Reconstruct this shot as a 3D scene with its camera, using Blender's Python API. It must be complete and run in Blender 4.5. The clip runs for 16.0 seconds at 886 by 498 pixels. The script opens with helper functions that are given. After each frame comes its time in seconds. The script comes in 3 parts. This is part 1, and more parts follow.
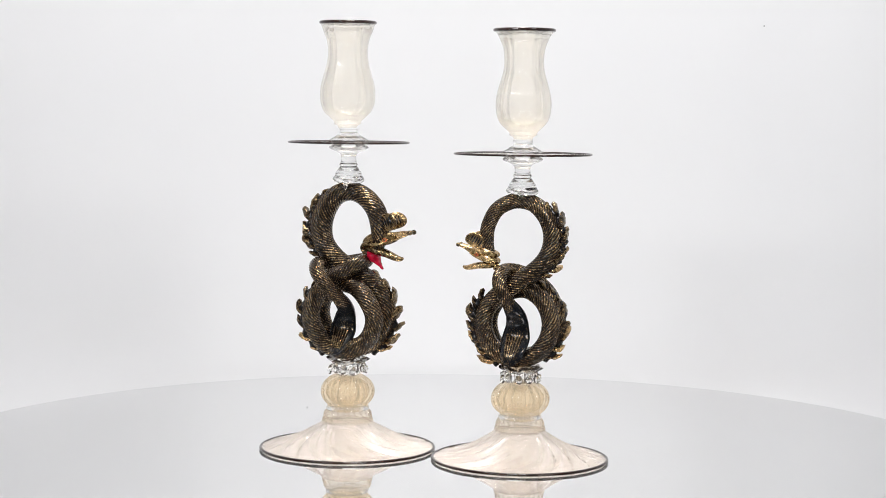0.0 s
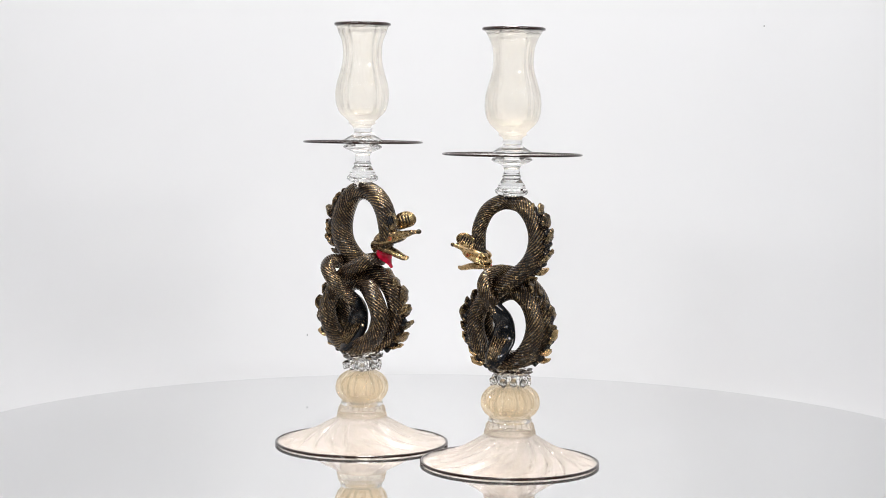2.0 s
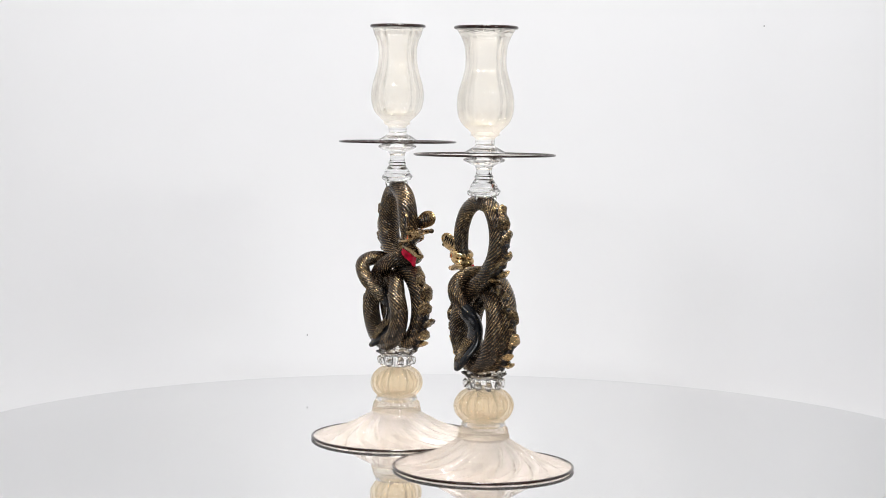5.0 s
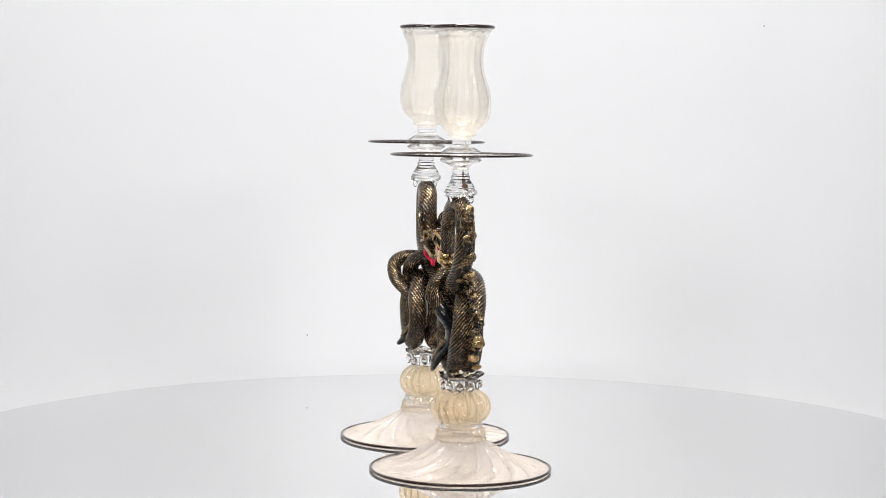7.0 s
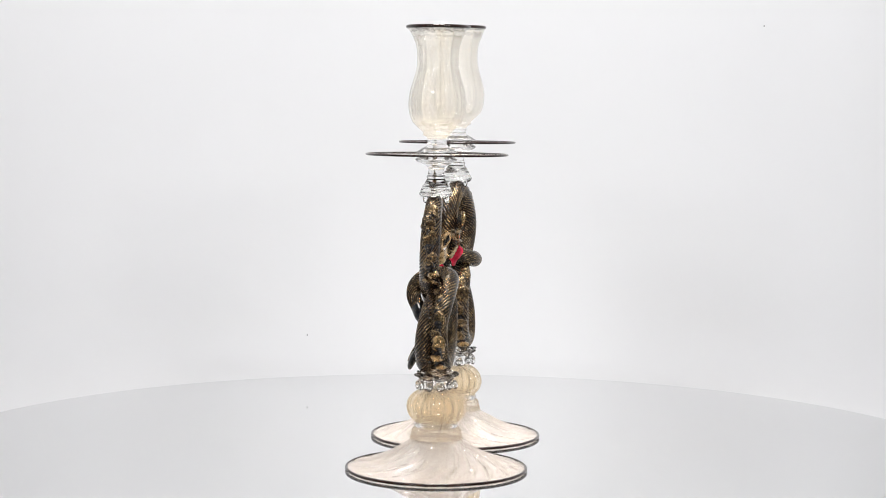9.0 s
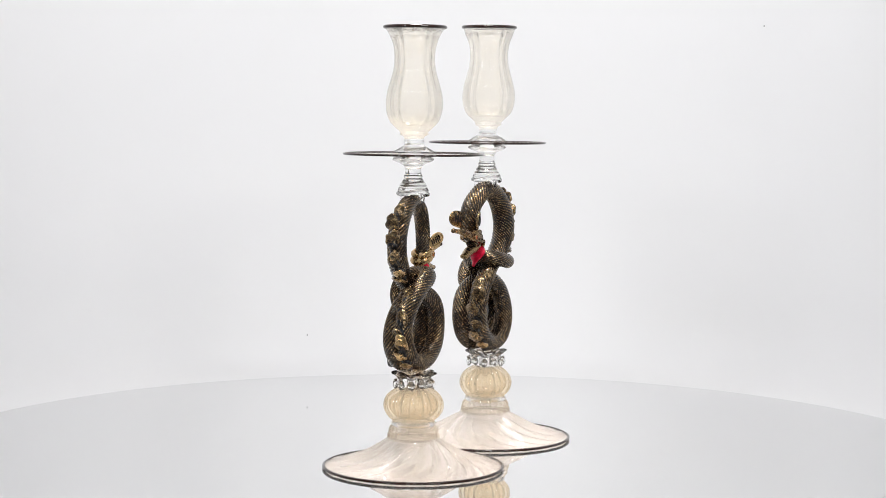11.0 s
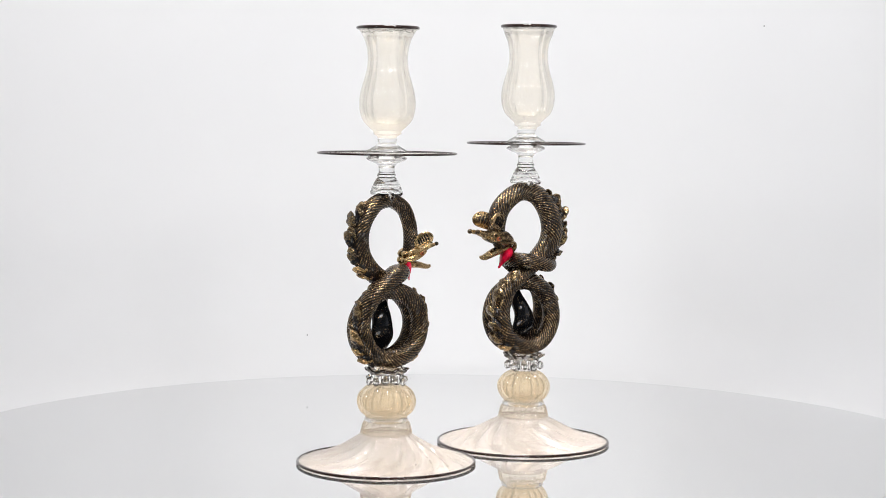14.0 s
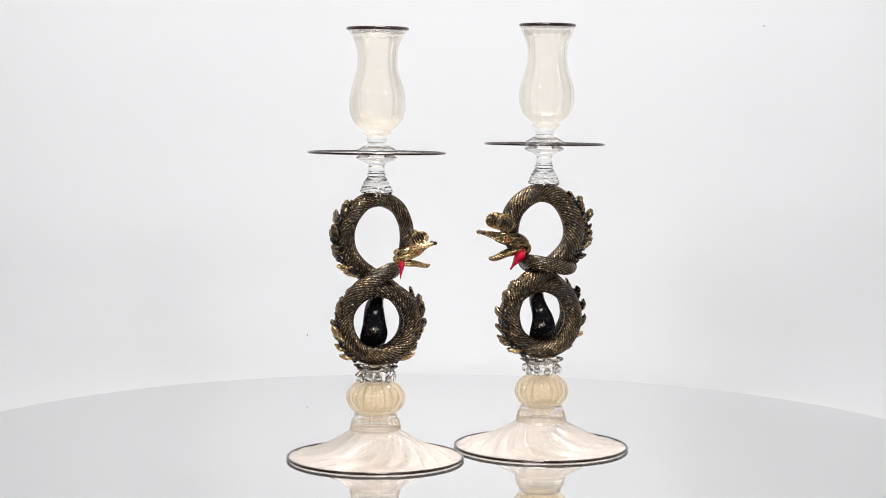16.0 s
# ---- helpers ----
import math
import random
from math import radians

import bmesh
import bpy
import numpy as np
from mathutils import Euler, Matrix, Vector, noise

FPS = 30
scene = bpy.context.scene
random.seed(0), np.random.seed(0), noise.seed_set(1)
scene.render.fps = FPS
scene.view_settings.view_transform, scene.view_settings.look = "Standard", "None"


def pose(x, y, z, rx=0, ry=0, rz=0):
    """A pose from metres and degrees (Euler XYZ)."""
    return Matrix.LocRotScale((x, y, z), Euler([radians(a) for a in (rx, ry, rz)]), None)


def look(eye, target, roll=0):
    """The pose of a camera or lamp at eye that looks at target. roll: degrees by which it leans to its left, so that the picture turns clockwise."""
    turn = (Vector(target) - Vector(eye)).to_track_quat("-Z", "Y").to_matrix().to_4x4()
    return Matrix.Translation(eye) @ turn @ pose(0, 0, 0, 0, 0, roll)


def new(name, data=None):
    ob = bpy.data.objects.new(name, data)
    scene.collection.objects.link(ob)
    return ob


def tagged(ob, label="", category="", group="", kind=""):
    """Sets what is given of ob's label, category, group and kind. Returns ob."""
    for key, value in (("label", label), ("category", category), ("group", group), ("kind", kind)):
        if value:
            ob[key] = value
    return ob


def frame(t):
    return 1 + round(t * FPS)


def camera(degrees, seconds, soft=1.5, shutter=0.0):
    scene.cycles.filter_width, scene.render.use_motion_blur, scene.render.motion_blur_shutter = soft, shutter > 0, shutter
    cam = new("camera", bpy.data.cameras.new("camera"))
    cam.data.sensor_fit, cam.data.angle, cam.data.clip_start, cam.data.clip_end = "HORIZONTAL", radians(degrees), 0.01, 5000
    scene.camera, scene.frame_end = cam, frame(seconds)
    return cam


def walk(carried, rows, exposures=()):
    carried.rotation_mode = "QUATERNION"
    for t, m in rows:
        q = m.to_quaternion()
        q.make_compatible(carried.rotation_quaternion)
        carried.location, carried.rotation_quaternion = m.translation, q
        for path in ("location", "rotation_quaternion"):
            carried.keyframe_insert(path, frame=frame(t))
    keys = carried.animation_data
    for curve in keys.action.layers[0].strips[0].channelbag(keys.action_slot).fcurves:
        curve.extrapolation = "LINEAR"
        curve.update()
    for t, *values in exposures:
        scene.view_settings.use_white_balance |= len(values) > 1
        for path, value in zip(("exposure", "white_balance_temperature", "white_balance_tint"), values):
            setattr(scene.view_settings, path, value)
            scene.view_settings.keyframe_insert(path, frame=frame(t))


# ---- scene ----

# The origin is the turntable's axis at the height of its top.
# ---- camera: stands still ----
EYE = (-0.00495, -1.47143, 0.2839)
PITCH = 0.07643
cam = camera(27.79, 16.0, soft=0.6)
AIM = (EYE[0], EYE[1] + math.cos(PITCH), EYE[2] - math.sin(PITCH))
walk(cam, [(0.0, look(EYE, AIM, 0.578)), (16.0, look(EYE, AIM, 0.578))], exposures=[(0.0, 0.0), (16.0, 0.0)])

# ---- light: soft boxes of a photo booth ----
world = bpy.data.worlds.new("world")
scene.world = world
world.use_nodes = True
world.node_tree.nodes["Background"].inputs[0].default_value = (0.9, 0.95, 1.0, 1)
world.node_tree.nodes["Background"].inputs[1].default_value = 0.05


def soft_box(eye, target, width, height, watts, colour, spread=180):
    data = bpy.data.lights.new("soft_box", "AREA")
    data.shape, data.size, data.size_y, data.energy, data.color, data.spread = "RECTANGLE", width, height, watts, colour, radians(spread)
    ob = new("soft_box_light", data)
    ob.matrix_world = look(eye, target)
    return ob


soft_box((0.0, -0.12, 0.97), (0.0, 0.0, 0.0), 0.26, 0.26, 1.85, (1.0, 0.985, 0.97), 56)
soft_box((-0.95, -1.35, 1.02), (-0.12, 0.2, 1.1), 0.85, 0.12, 7.6, (0.97, 0.985, 1.0), 100)
soft_box((0.95, -1.35, 1.02), (0.12, 0.2, 1.1), 0.85, 0.12, 7.6, (1.0, 0.984, 0.985), 100)


# ---- materials ----
def nodes_of(name):
    m = bpy.data.materials.new(name)
    m.use_nodes = True
    nt = m.node_tree
    nt.nodes.clear()
    out = nt.nodes.new("ShaderNodeOutputMaterial")
    return m, nt, out


def node(nt, kind, **inputs):
    n = nt.nodes.new(kind)
    for k, v in inputs.items():
        n.inputs[k.replace("_", " ")].default_value = v
    return n


def ramp(nt, source, a, b, ca=(0, 0, 0, 1), cb=(1, 1, 1, 1)):
    r = nt.nodes.new("ShaderNodeValToRGB")
    r.color_ramp.elements[0].position, r.color_ramp.elements[1].position = a, b
    r.color_ramp.elements[0].color, r.color_ramp.elements[1].color = ca, cb
    nt.links.new(source, r.inputs[0])
    return r.outputs[0]


def noise_tex(nt, scale, detail=3.0, rough=0.55):
    c = nt.nodes.new("ShaderNodeTexCoord")
    n = node(nt, "ShaderNodeTexNoise", Scale=scale, Detail=detail, Roughness=rough)
    nt.links.new(c.outputs["Object"], n.inputs["Vector"])
    return n.outputs[0]


def maths(nt, op, a, b=None):
    n = nt.nodes.new("ShaderNodeMath")
    n.operation = op
    for i, v in enumerate((a, b)):
        if v is None:
            continue
        if isinstance(v, (int, float)):
            n.inputs[i].default_value = v
        else:
            nt.links.new(v, n.inputs[i])
    return n.outputs[0]


def mixed(nt, fac, a, b):
    n = nt.nodes.new("ShaderNodeMixShader")
    if isinstance(fac, (int, float)):
        n.inputs[0].default_value = fac
    else:
        nt.links.new(fac, n.inputs[0])
    nt.links.new(a, n.inputs[1])
    nt.links.new(b, n.inputs[2])
    return n.outputs[0]


def bumped(nt, height, strength, distance, *shaders):
    b = node(nt, "ShaderNodeBump", Strength=strength, Distance=distance)
    nt.links.new(height, b.inputs["Height"])
    for s in shaders:
        nt.links.new(b.outputs[0], s.inputs["Normal"])


def paint_white(name, colour, rough):
    m, nt, out = nodes_of(name)
    p = node(nt, "ShaderNodeBsdfPrincipled", Roughness=rough)
    c = ramp(nt, noise_tex(nt, 2.2, 4), 0.3, 0.75, (colour[0] * 0.975, colour[1] * 0.975, colour[2] * 0.98, 1), (*colour, 1))
    nt.links.new(c, p.inputs["Base Color"])
    bumped(nt, noise_tex(nt, 220, 3), 0.06, 0.0005, p)
    nt.links.new(p.outputs[0], out.inputs[0])
    return m


def gold_dust_glass(name, tint, milk, milk_colour, fleck_scale, fleck, rough=0.02, thin=0.6, shine_share=0.03, pool=None, skin=0.12, ripple=0.08):
    """Blown glass with gold dust in it: clear glass, a cream cloud and tiny flecks; pool: heights between which the dust gathers downwards."""
    m, nt, out = nodes_of(name)
    g = node(nt, "ShaderNodeBsdfPrincipled", Roughness=rough, IOR=1.45)
    g.inputs["Transmission Weight"].default_value = 1.0
    g.inputs["Base Color"].default_value = (*tint, 1)
    tr = node(nt, "ShaderNodeBsdfTranslucent")
    tr.inputs[0].default_value = (*milk_colour, 1)
    df = node(nt, "ShaderNodeBsdfPrincipled", Roughness=skin)
    df.inputs["Base Color"].default_value = (*milk_colour, 1)
    cloud = mixed(nt, 0.6, tr.outputs[0], df.outputs[0])
    clear = node(nt, "ShaderNodeBsdfTransparent")
    clear.inputs[0].default_value = (*tint, 1)
    amount = ramp(nt, noise_tex(nt, 60, 4), 0.3, 0.75, (milk * 0.85,) * 3 + (1,), (milk * 1.15,) * 3 + (1,))
    if pool:
        place = nt.nodes.new("ShaderNodeTexCoord")
        axes = nt.nodes.new("ShaderNodeSeparateXYZ")
        nt.links.new(place.outputs["Object"], axes.inputs[0])
        low = nt.nodes.new("ShaderNodeMapRange")
        for k, v in zip((1, 2, 3, 4), (pool[0], pool[1], 1.0, 0.0)):
            low.inputs[k].default_value = v
        nt.links.new(axes.outputs[2], low.inputs[0])
        amount = maths(nt, "ADD", amount, maths(nt, "MULTIPLY", maths(nt, "POWER", low.outputs[0], 2.0), pool[2]))
    s = mixed(nt, amount, mixed(nt, thin, g.outputs[0], clear.outputs[0]), cloud)
    if fleck > 0:
        gold = node(nt, "ShaderNodeBsdfPrincipled", Metallic=1.0, Roughness=0.3)
        gold.inputs["Base Color"].default_value = (0.75, 0.55, 0.28, 1)
        mask = ramp(nt, noise_tex(nt, fleck_scale, 2), 1.0 - fleck, 1.0 - fleck + 0.02)
        patch = ramp(nt, noise_tex(nt, 45, 2), 0.45, 0.62)
        s = mixed(nt, maths(nt, "MULTIPLY", mask, patch), s, gold.outputs[0])
    bumped(nt, noise_tex(nt, 180, 2), ripple, 0.0006, g)
    shine = node(nt, "ShaderNodeBsdfGlossy", Roughness=0.03)
    nt.links.new(mixed(nt, shine_share, s, shine.outputs[0]), out.inputs[0])
    return m


def clear_glass():
    m, nt, out = nodes_of("clear_glass")
    g = node(nt, "ShaderNodeBsdfPrincipled", Roughness=0.0, IOR=1.5)
    g.inputs["Transmission Weight"].default_value = 1.0
    g.inputs["Base Color"].default_value = (0.985, 0.985, 0.98, 1)
    nt.links.new(g.outputs[0], out.inputs[0])
    return m


def dark_glass(name, colour, rough=0.08):
    m, nt, out = nodes_of(name)
    p = node(nt, "ShaderNodeBsdfPrincipled", Roughness=rough, IOR=1.5)
    c = ramp(nt, noise_tex(nt, 300, 3), 0.35, 0.7, (*[x * 0.6 for x in colour], 1), (*[x * 1.5 for x in colour], 1))
    nt.links.new(c, p.inputs["Base Color"])
    nt.links.new(p.outputs[0], out.inputs[0])
    return m


RIBS = 17


def scaly_glass(name, gold_low, gold_high, ribbed=True, dark=(0.009, 0.0065, 0.005), gloss=0.12, relief=0.4, leaf_tone=1.0):
    """Dark glass with gold leaf that is torn along the twisted ribs."""
    m, nt, out = nodes_of(name)
    d = node(nt, "ShaderNodeBsdfPrincipled", Roughness=gloss, IOR=1.42)
    c = ramp(nt, noise_tex(nt, 120, 4), 0.3, 0.7, (*[x * 0.55 for x in dark], 1), (*[x * 1.6 for x in dark], 1))
    nt.links.new(c, d.inputs["Base Color"])
    g = node(nt, "ShaderNodeBsdfPrincipled", Metallic=1.0)
    tone = ramp(nt, noise_tex(nt, 90, 3), 0.3, 0.7, (0.20 * leaf_tone, 0.132 * leaf_tone, 0.064 * leaf_tone, 1), (0.58 * leaf_tone, 0.40 * leaf_tone, 0.195 * leaf_tone, 1))
    nt.links.new(tone, g.inputs["Base Color"])
    rr = ramp(nt, noise_tex(nt, 400, 2), 0.3, 0.7, (0.13,) * 3 + (1,), (0.36,) * 3 + (1,))
    nt.links.new(rr, g.inputs["Roughness"])
    fine = noise_tex(nt, 900, 3, 0.65)
    broad = noise_tex(nt, 55, 3)
    amount = maths(nt, "ADD", maths(nt, "MULTIPLY", fine, 1.05), maths(nt, "MULTIPLY", broad, 0.4))
    if ribbed:
        uv = nt.nodes.new("ShaderNodeUVMap")
        uv.uv_map = "UVMap"
        sep = nt.nodes.new("ShaderNodeSeparateXYZ")
        nt.links.new(uv.outputs[0], sep.inputs[0])
        ph = maths(nt, "MULTIPLY", sep.outputs[0], RIBS * 2 * math.pi)
        wave = maths(nt, "MULTIPLY", maths(nt, "SINE", ph), 0.13)
        amount = maths(nt, "ADD", amount, wave)
    mask = ramp(nt, amount, gold_low, gold_high)
    bumped(nt, fine, relief, 0.0006, d, g)
    nt.links.new(mixed(nt, mask, d.outputs[0], g.outputs[0]), out.inputs[0])
    return m


def mirror_glass():
    m, nt, out = nodes_of("mirror_glass")
    p = node(nt, "ShaderNodeBsdfPrincipled", Metallic=1.0)
    c = ramp(nt, noise_tex(nt, 6, 4), 0.3, 0.7, (0.875, 0.88, 0.882, 1), (0.89, 0.895, 0.897, 1))
    nt.links.new(c, p.inputs["Base Color"])
    r = ramp(nt, noise_tex(nt, 14, 4), 0.35, 0.75, (0.015,) * 3 + (1,), (0.045,) * 3 + (1,))
    nt.links.new(r, p.inputs["Roughness"])
    w = node(nt, "ShaderNodeBsdfDiffuse")
    w.inputs[0].default_value = (0.42, 0.42, 0.42, 1)
    nt.links.new(mixed(nt, 0.92, w.outputs[0], p.outputs[0]), out.inputs[0])
    return m


WHITE = paint_white("white_backdrop", (0.862, 0.861, 0.866), 0.85)
GREY = paint_white("grey_room_paint", (0.42, 0.42, 0.42), 0.9)
CUP_GLASS = gold_dust_glass("gold_dust_glass", (1.0, 0.990, 0.966), 0.024, (1.0, 0.88, 0.70), 1500, 0.325, 0.03, thin=0.60, shine_share=0.004, pool=(0.266, 0.292, 0.16))
KNOP_GLASS = gold_dust_glass("gold_dust_glass_knop", (1.0, 0.945, 0.845), 0.08, (1.0, 0.80, 0.56), 1500, 0.28, thin=0.64, shine_share=0.02)
FOOT_GLASS = gold_dust_glass("gold_dust_glass_foot", (1.0, 0.982, 0.962), 0.19, (1.0, 0.90, 0.82), 1500, 0.29, 0.10, thin=0.42, shine_share=0.006, skin=0.34, ripple=0.03)
COLLAR_GLASS = gold_dust_glass("gold_dust_glass_collar", (1.0, 0.962, 0.90), 0.13, (1.0, 0.85, 0.66), 1500, 0.27, 0.04, thin=0.60, shine_share=0.02)
PLATE_GLASS = gold_dust_glass("gold_dust_glass_plate", (1.0, 0.985, 0.965), 0.05, (0.95, 0.88, 0.80), 1500, 0.0, thin=0.9)
CLEAR = clear_glass()
RIM = dark_glass("smoky_rim_glass", (0.021, 0.011, 0.009))
SCALES = scaly_glass("gilded_dark_glass", 0.755, 0.89, dark=(0.0125, 0.008, 0.0055), leaf_tone=0.66)
TAIL = scaly_glass("dark_tail_glass", 0.82, 0.95, ribbed=False, dark=(0.006, 0.007, 0.009), gloss=0.12, relief=0.12)
LEAF = scaly_glass("gilded_leaf_glass", 0.60, 0.92, ribbed=False, gloss=0.1, leaf_tone=0.8)
GOLD = scaly_glass("bright_gold_leaf", 0.26, 0.51, ribbed=False, relief=0.3, leaf_tone=1.2)
STRIP = scaly_glass("dark_strip_glass", 0.84, 0.96, ribbed=False, dark=(0.007, 0.007, 0.009), gloss=0.12, relief=0.3)
HEAD = scaly_glass("gilded_head_glass", 0.58, 0.76, ribbed=False, leaf_tone=0.95)
RED = dark_glass("red_glass", (0.48, 0.005, 0.03), 0.1)
EYE_MAT = dark_glass("orange_eye_glass", (0.62, 0.17, 0.07), 0.1)
MIRROR = mirror_glass()


# ---- mesh helpers ----
def part(name, bm, material, parent=None, label="", smooth=True):
    me = bpy.data.meshes.new(name)
    bm.normal_update()
    bm.to_mesh(me)
    bm.free()
    me.materials.append(material)
    if smooth:
        me.shade_smooth()
        me.set_sharp_from_angle(angle=radians(48))
    ob = new(name, me)
    if parent:
        ob.parent = parent
    return tagged(ob, label)


def lathe(profile, n=96, wobble=None):
    """A closed turned solid from (radius, height) points; wobble(angle, radius, height) gives a changed radius and height."""
    bm = bmesh.new()
    rings = []
    for r, z in profile:
        if r < 1e-6:
            rings.append([bm.verts.new((0, 0, z))])
            continue
        ring = []
        for k in range(n):
            a = 2 * math.pi * k / n
            rr, zz, aa = r, z, a
            if wobble:
                rr, zz, aa = wobble(a, r, z)
            ring.append(bm.verts.new((rr * math.cos(aa), rr * math.sin(aa), zz)))
        rings.append(ring)
    for a, b in zip(rings, rings[1:] + (rings[:1] if len(rings[0]) > 1 and len(rings[-1]) > 1 else [])):
        for k in range(n):
            j = (k + 1) % n
            if len(a) == 1 and len(b) > 1:
                bm.faces.new((a[0], b[k], b[j]))
            elif len(b) == 1 and len(a) > 1:
                bm.faces.new((a[k], b[0], a[j]))
            elif len(a) > 1:
                bm.faces.new((a[k], b[k], b[j], a[j]))
    bmesh.ops.recalc_face_normals(bm, faces=bm.faces[:])
    return bm


def curve_points(pts, per=6):
    """Catmull-Rom through rows of any width."""
    p = [np.array(q, float) for q in pts]
    p = [2 * p[0] - p[1]] + p + [2 * p[-1] - p[-2]]
    out = []
    for i in range(1, len(p) - 2):
        for k in range(per):
            t = k / per
            a, b, c, d = p[i - 1], p[i], p[i + 1], p[i + 2]
            out.append(0.5 * (2 * b + (c - a) * t + (2 * a - 5 * b + 4 * c - d) * t * t + (3 * b - a - 3 * c + d) * t ** 3))
    out.append(p[-2])
    return out


def smooth_profile(pts, per=5):
    return [tuple(q) for q in curve_points(pts, per)]


def torus(radius, thick, z, n=120, k=12, squash=1.0, wave=0.0, waves=7):
    bm = bmesh.new()
    rings = []
    for i in range(n):
        a = 2 * math.pi * i / n
        dz = wave * math.sin(waves * a) + 0.4 * wave * math.sin(3 * a + 1)
        rings.append([bm.verts.new(((radius + thick * math.cos(b)) * math.cos(a), (radius + thick * math.cos(b)) * math.sin(a),
                                    z + dz + squash * thick * math.sin(b))) for b in [2 * math.pi * j / k for j in range(k)]])
    for i in range(n):
        for j in range(k):
            bm.faces.new((rings[i][j], rings[(i + 1) % n][j], rings[(i + 1) % n][(j + 1) % k], rings[i][(j + 1) % k]))
    return bm


def sweep(rows, n, ribs=0, depth=0.0, twist=0.0, flat=None, step=0.0012):
    """A tube along rows (x, y, z, radius), with twisted ribs and rounded ends."""
    pts = curve_points(rows, 24)
    # even steps along the way
    d = [0.0]
    for a, b in zip(pts, pts[1:]):
        d.append(d[-1] + float(np.linalg.norm(b[:3] - a[:3])))
    count = max(8, int(d[-1] / step))
    even = [np.array([np.interp(d[-1] * i / count, d, [q[c] for q in pts]) for c in range(len(pts[0]))]) for i in range(count + 1)]
    bm = bmesh.new()
    uv = bm.loops.layers.uv.new("UVMap")
    normal = None
    rings, along = [], []
    for i, q in enumerate(even):
        t = Vector(even[min(i + 1, count)][:3] - even[max(i - 1, 0)][:3]).normalized()
        if normal is None:
            normal = t.orthogonal().normalized()
        normal = (normal - t * normal.dot(t)).normalized()
        side = t.cross(normal)
        s = d[-1] * i / count
        end = min(s, d[-1] - s)
        r = q[3]
        if end < r:
            r *= max(0.12, math.sqrt(max(0.0, 1 - (1 - end / r) ** 2)))
        ring = []
        for k in range(n):
            a = 2 * math.pi * k / n
            w = r + depth * math.sin(2 * math.pi * ribs * k / n) if ribs else r
            a += twist * s
            ring.append(bm.verts.new(Vector(q[:3]) + normal * (w * math.cos(a)) + side * (w * math.sin(a))))
        rings.append(ring)
        along.append(s)
    for i in range(count):
        for k in range(n):
            f = bm.faces.new((rings[i][k], rings[i][(k + 1) % n], rings[i + 1][(k + 1) % n], rings[i + 1][k]))
            for l, (u, v) in zip(f.loops, ((k, i), (k + 1, i), (k + 1, i + 1), (k, i + 1))):
                l[uv].uv = (u / n, along[v])
    bm.faces.new(rings[0][::-1])
    bm.faces.new(rings[-1])
    return bm


def loft(rows, n=20):
    """A body along rows (centre, half width vector, half height vector)."""
    bm = bmesh.new()
    rings = []
    for c, w, h in rows:
        c, w, h = Vector(c), Vector(w), Vector(h)
        rings.append([bm.verts.new(c + w * math.cos(2 * math.pi * k / n) + h * math.sin(2 * math.pi * k / n)) for k in range(n)])
    for a, b in zip(rings, rings[1:]):
        for k in range(n):
            bm.faces.new((a[k], a[(k + 1) % n], b[(k + 1) % n], b[k]))
    bm.faces.new(rings[0][::-1])
    bm.faces.new(rings[-1])
    bmesh.ops.recalc_face_normals(bm, faces=bm.faces[:])
    return bm


def blob(centre, rx, ry, rz, seed=0, rough=0.0):
    bm = bmesh.new()
    bmesh.ops.create_icosphere(bm, subdivisions=3, radius=1.0)
    for v in bm.verts:
        k = 1 + rough * noise.noise(v.co * 1.7 + Vector((seed, seed * 2, 0)))
        v.co = Vector((v.co.x * rx * k + centre[0], v.co.y * ry * k + centre[1], v.co.z * rz * k + centre[2]))
    return bm


def leaf(root, out, up, side, length, width, thick, curl, n=12, knobbly=0.0):
    """A pinched glass leaf: a flattened drop with a raised middle that curls towards up."""
    rows = []
    root, out, up, side = (Vector(v) for v in (root, out, up, side))
    for i in range(15):
        t = i / 14
        c = root + out * (length * t) + up * (curl * length * t * t)
        blunt = math.sqrt(max(0.015, 1 - (max(0.0, t - 0.78) / 0.22) ** 2))
        w = width * (0.55 + 0.65 * math.sin(math.pi * min(1, t * 0.8 + 0.1))) * blunt
        h = thick * (0.7 + 0.4 * math.sin(math.pi * t)) * blunt
        ax = (out + up * (2 * curl * t)).normalized()
        nu = (up - ax * up.dot(ax)).normalized()
        rows.append((c, nu * w, side * h))
    bm = loft(rows, n)
    for v in bm.verts:
        v.co += noise.noise_vector(v.co * 260) * knobbly
    return bm


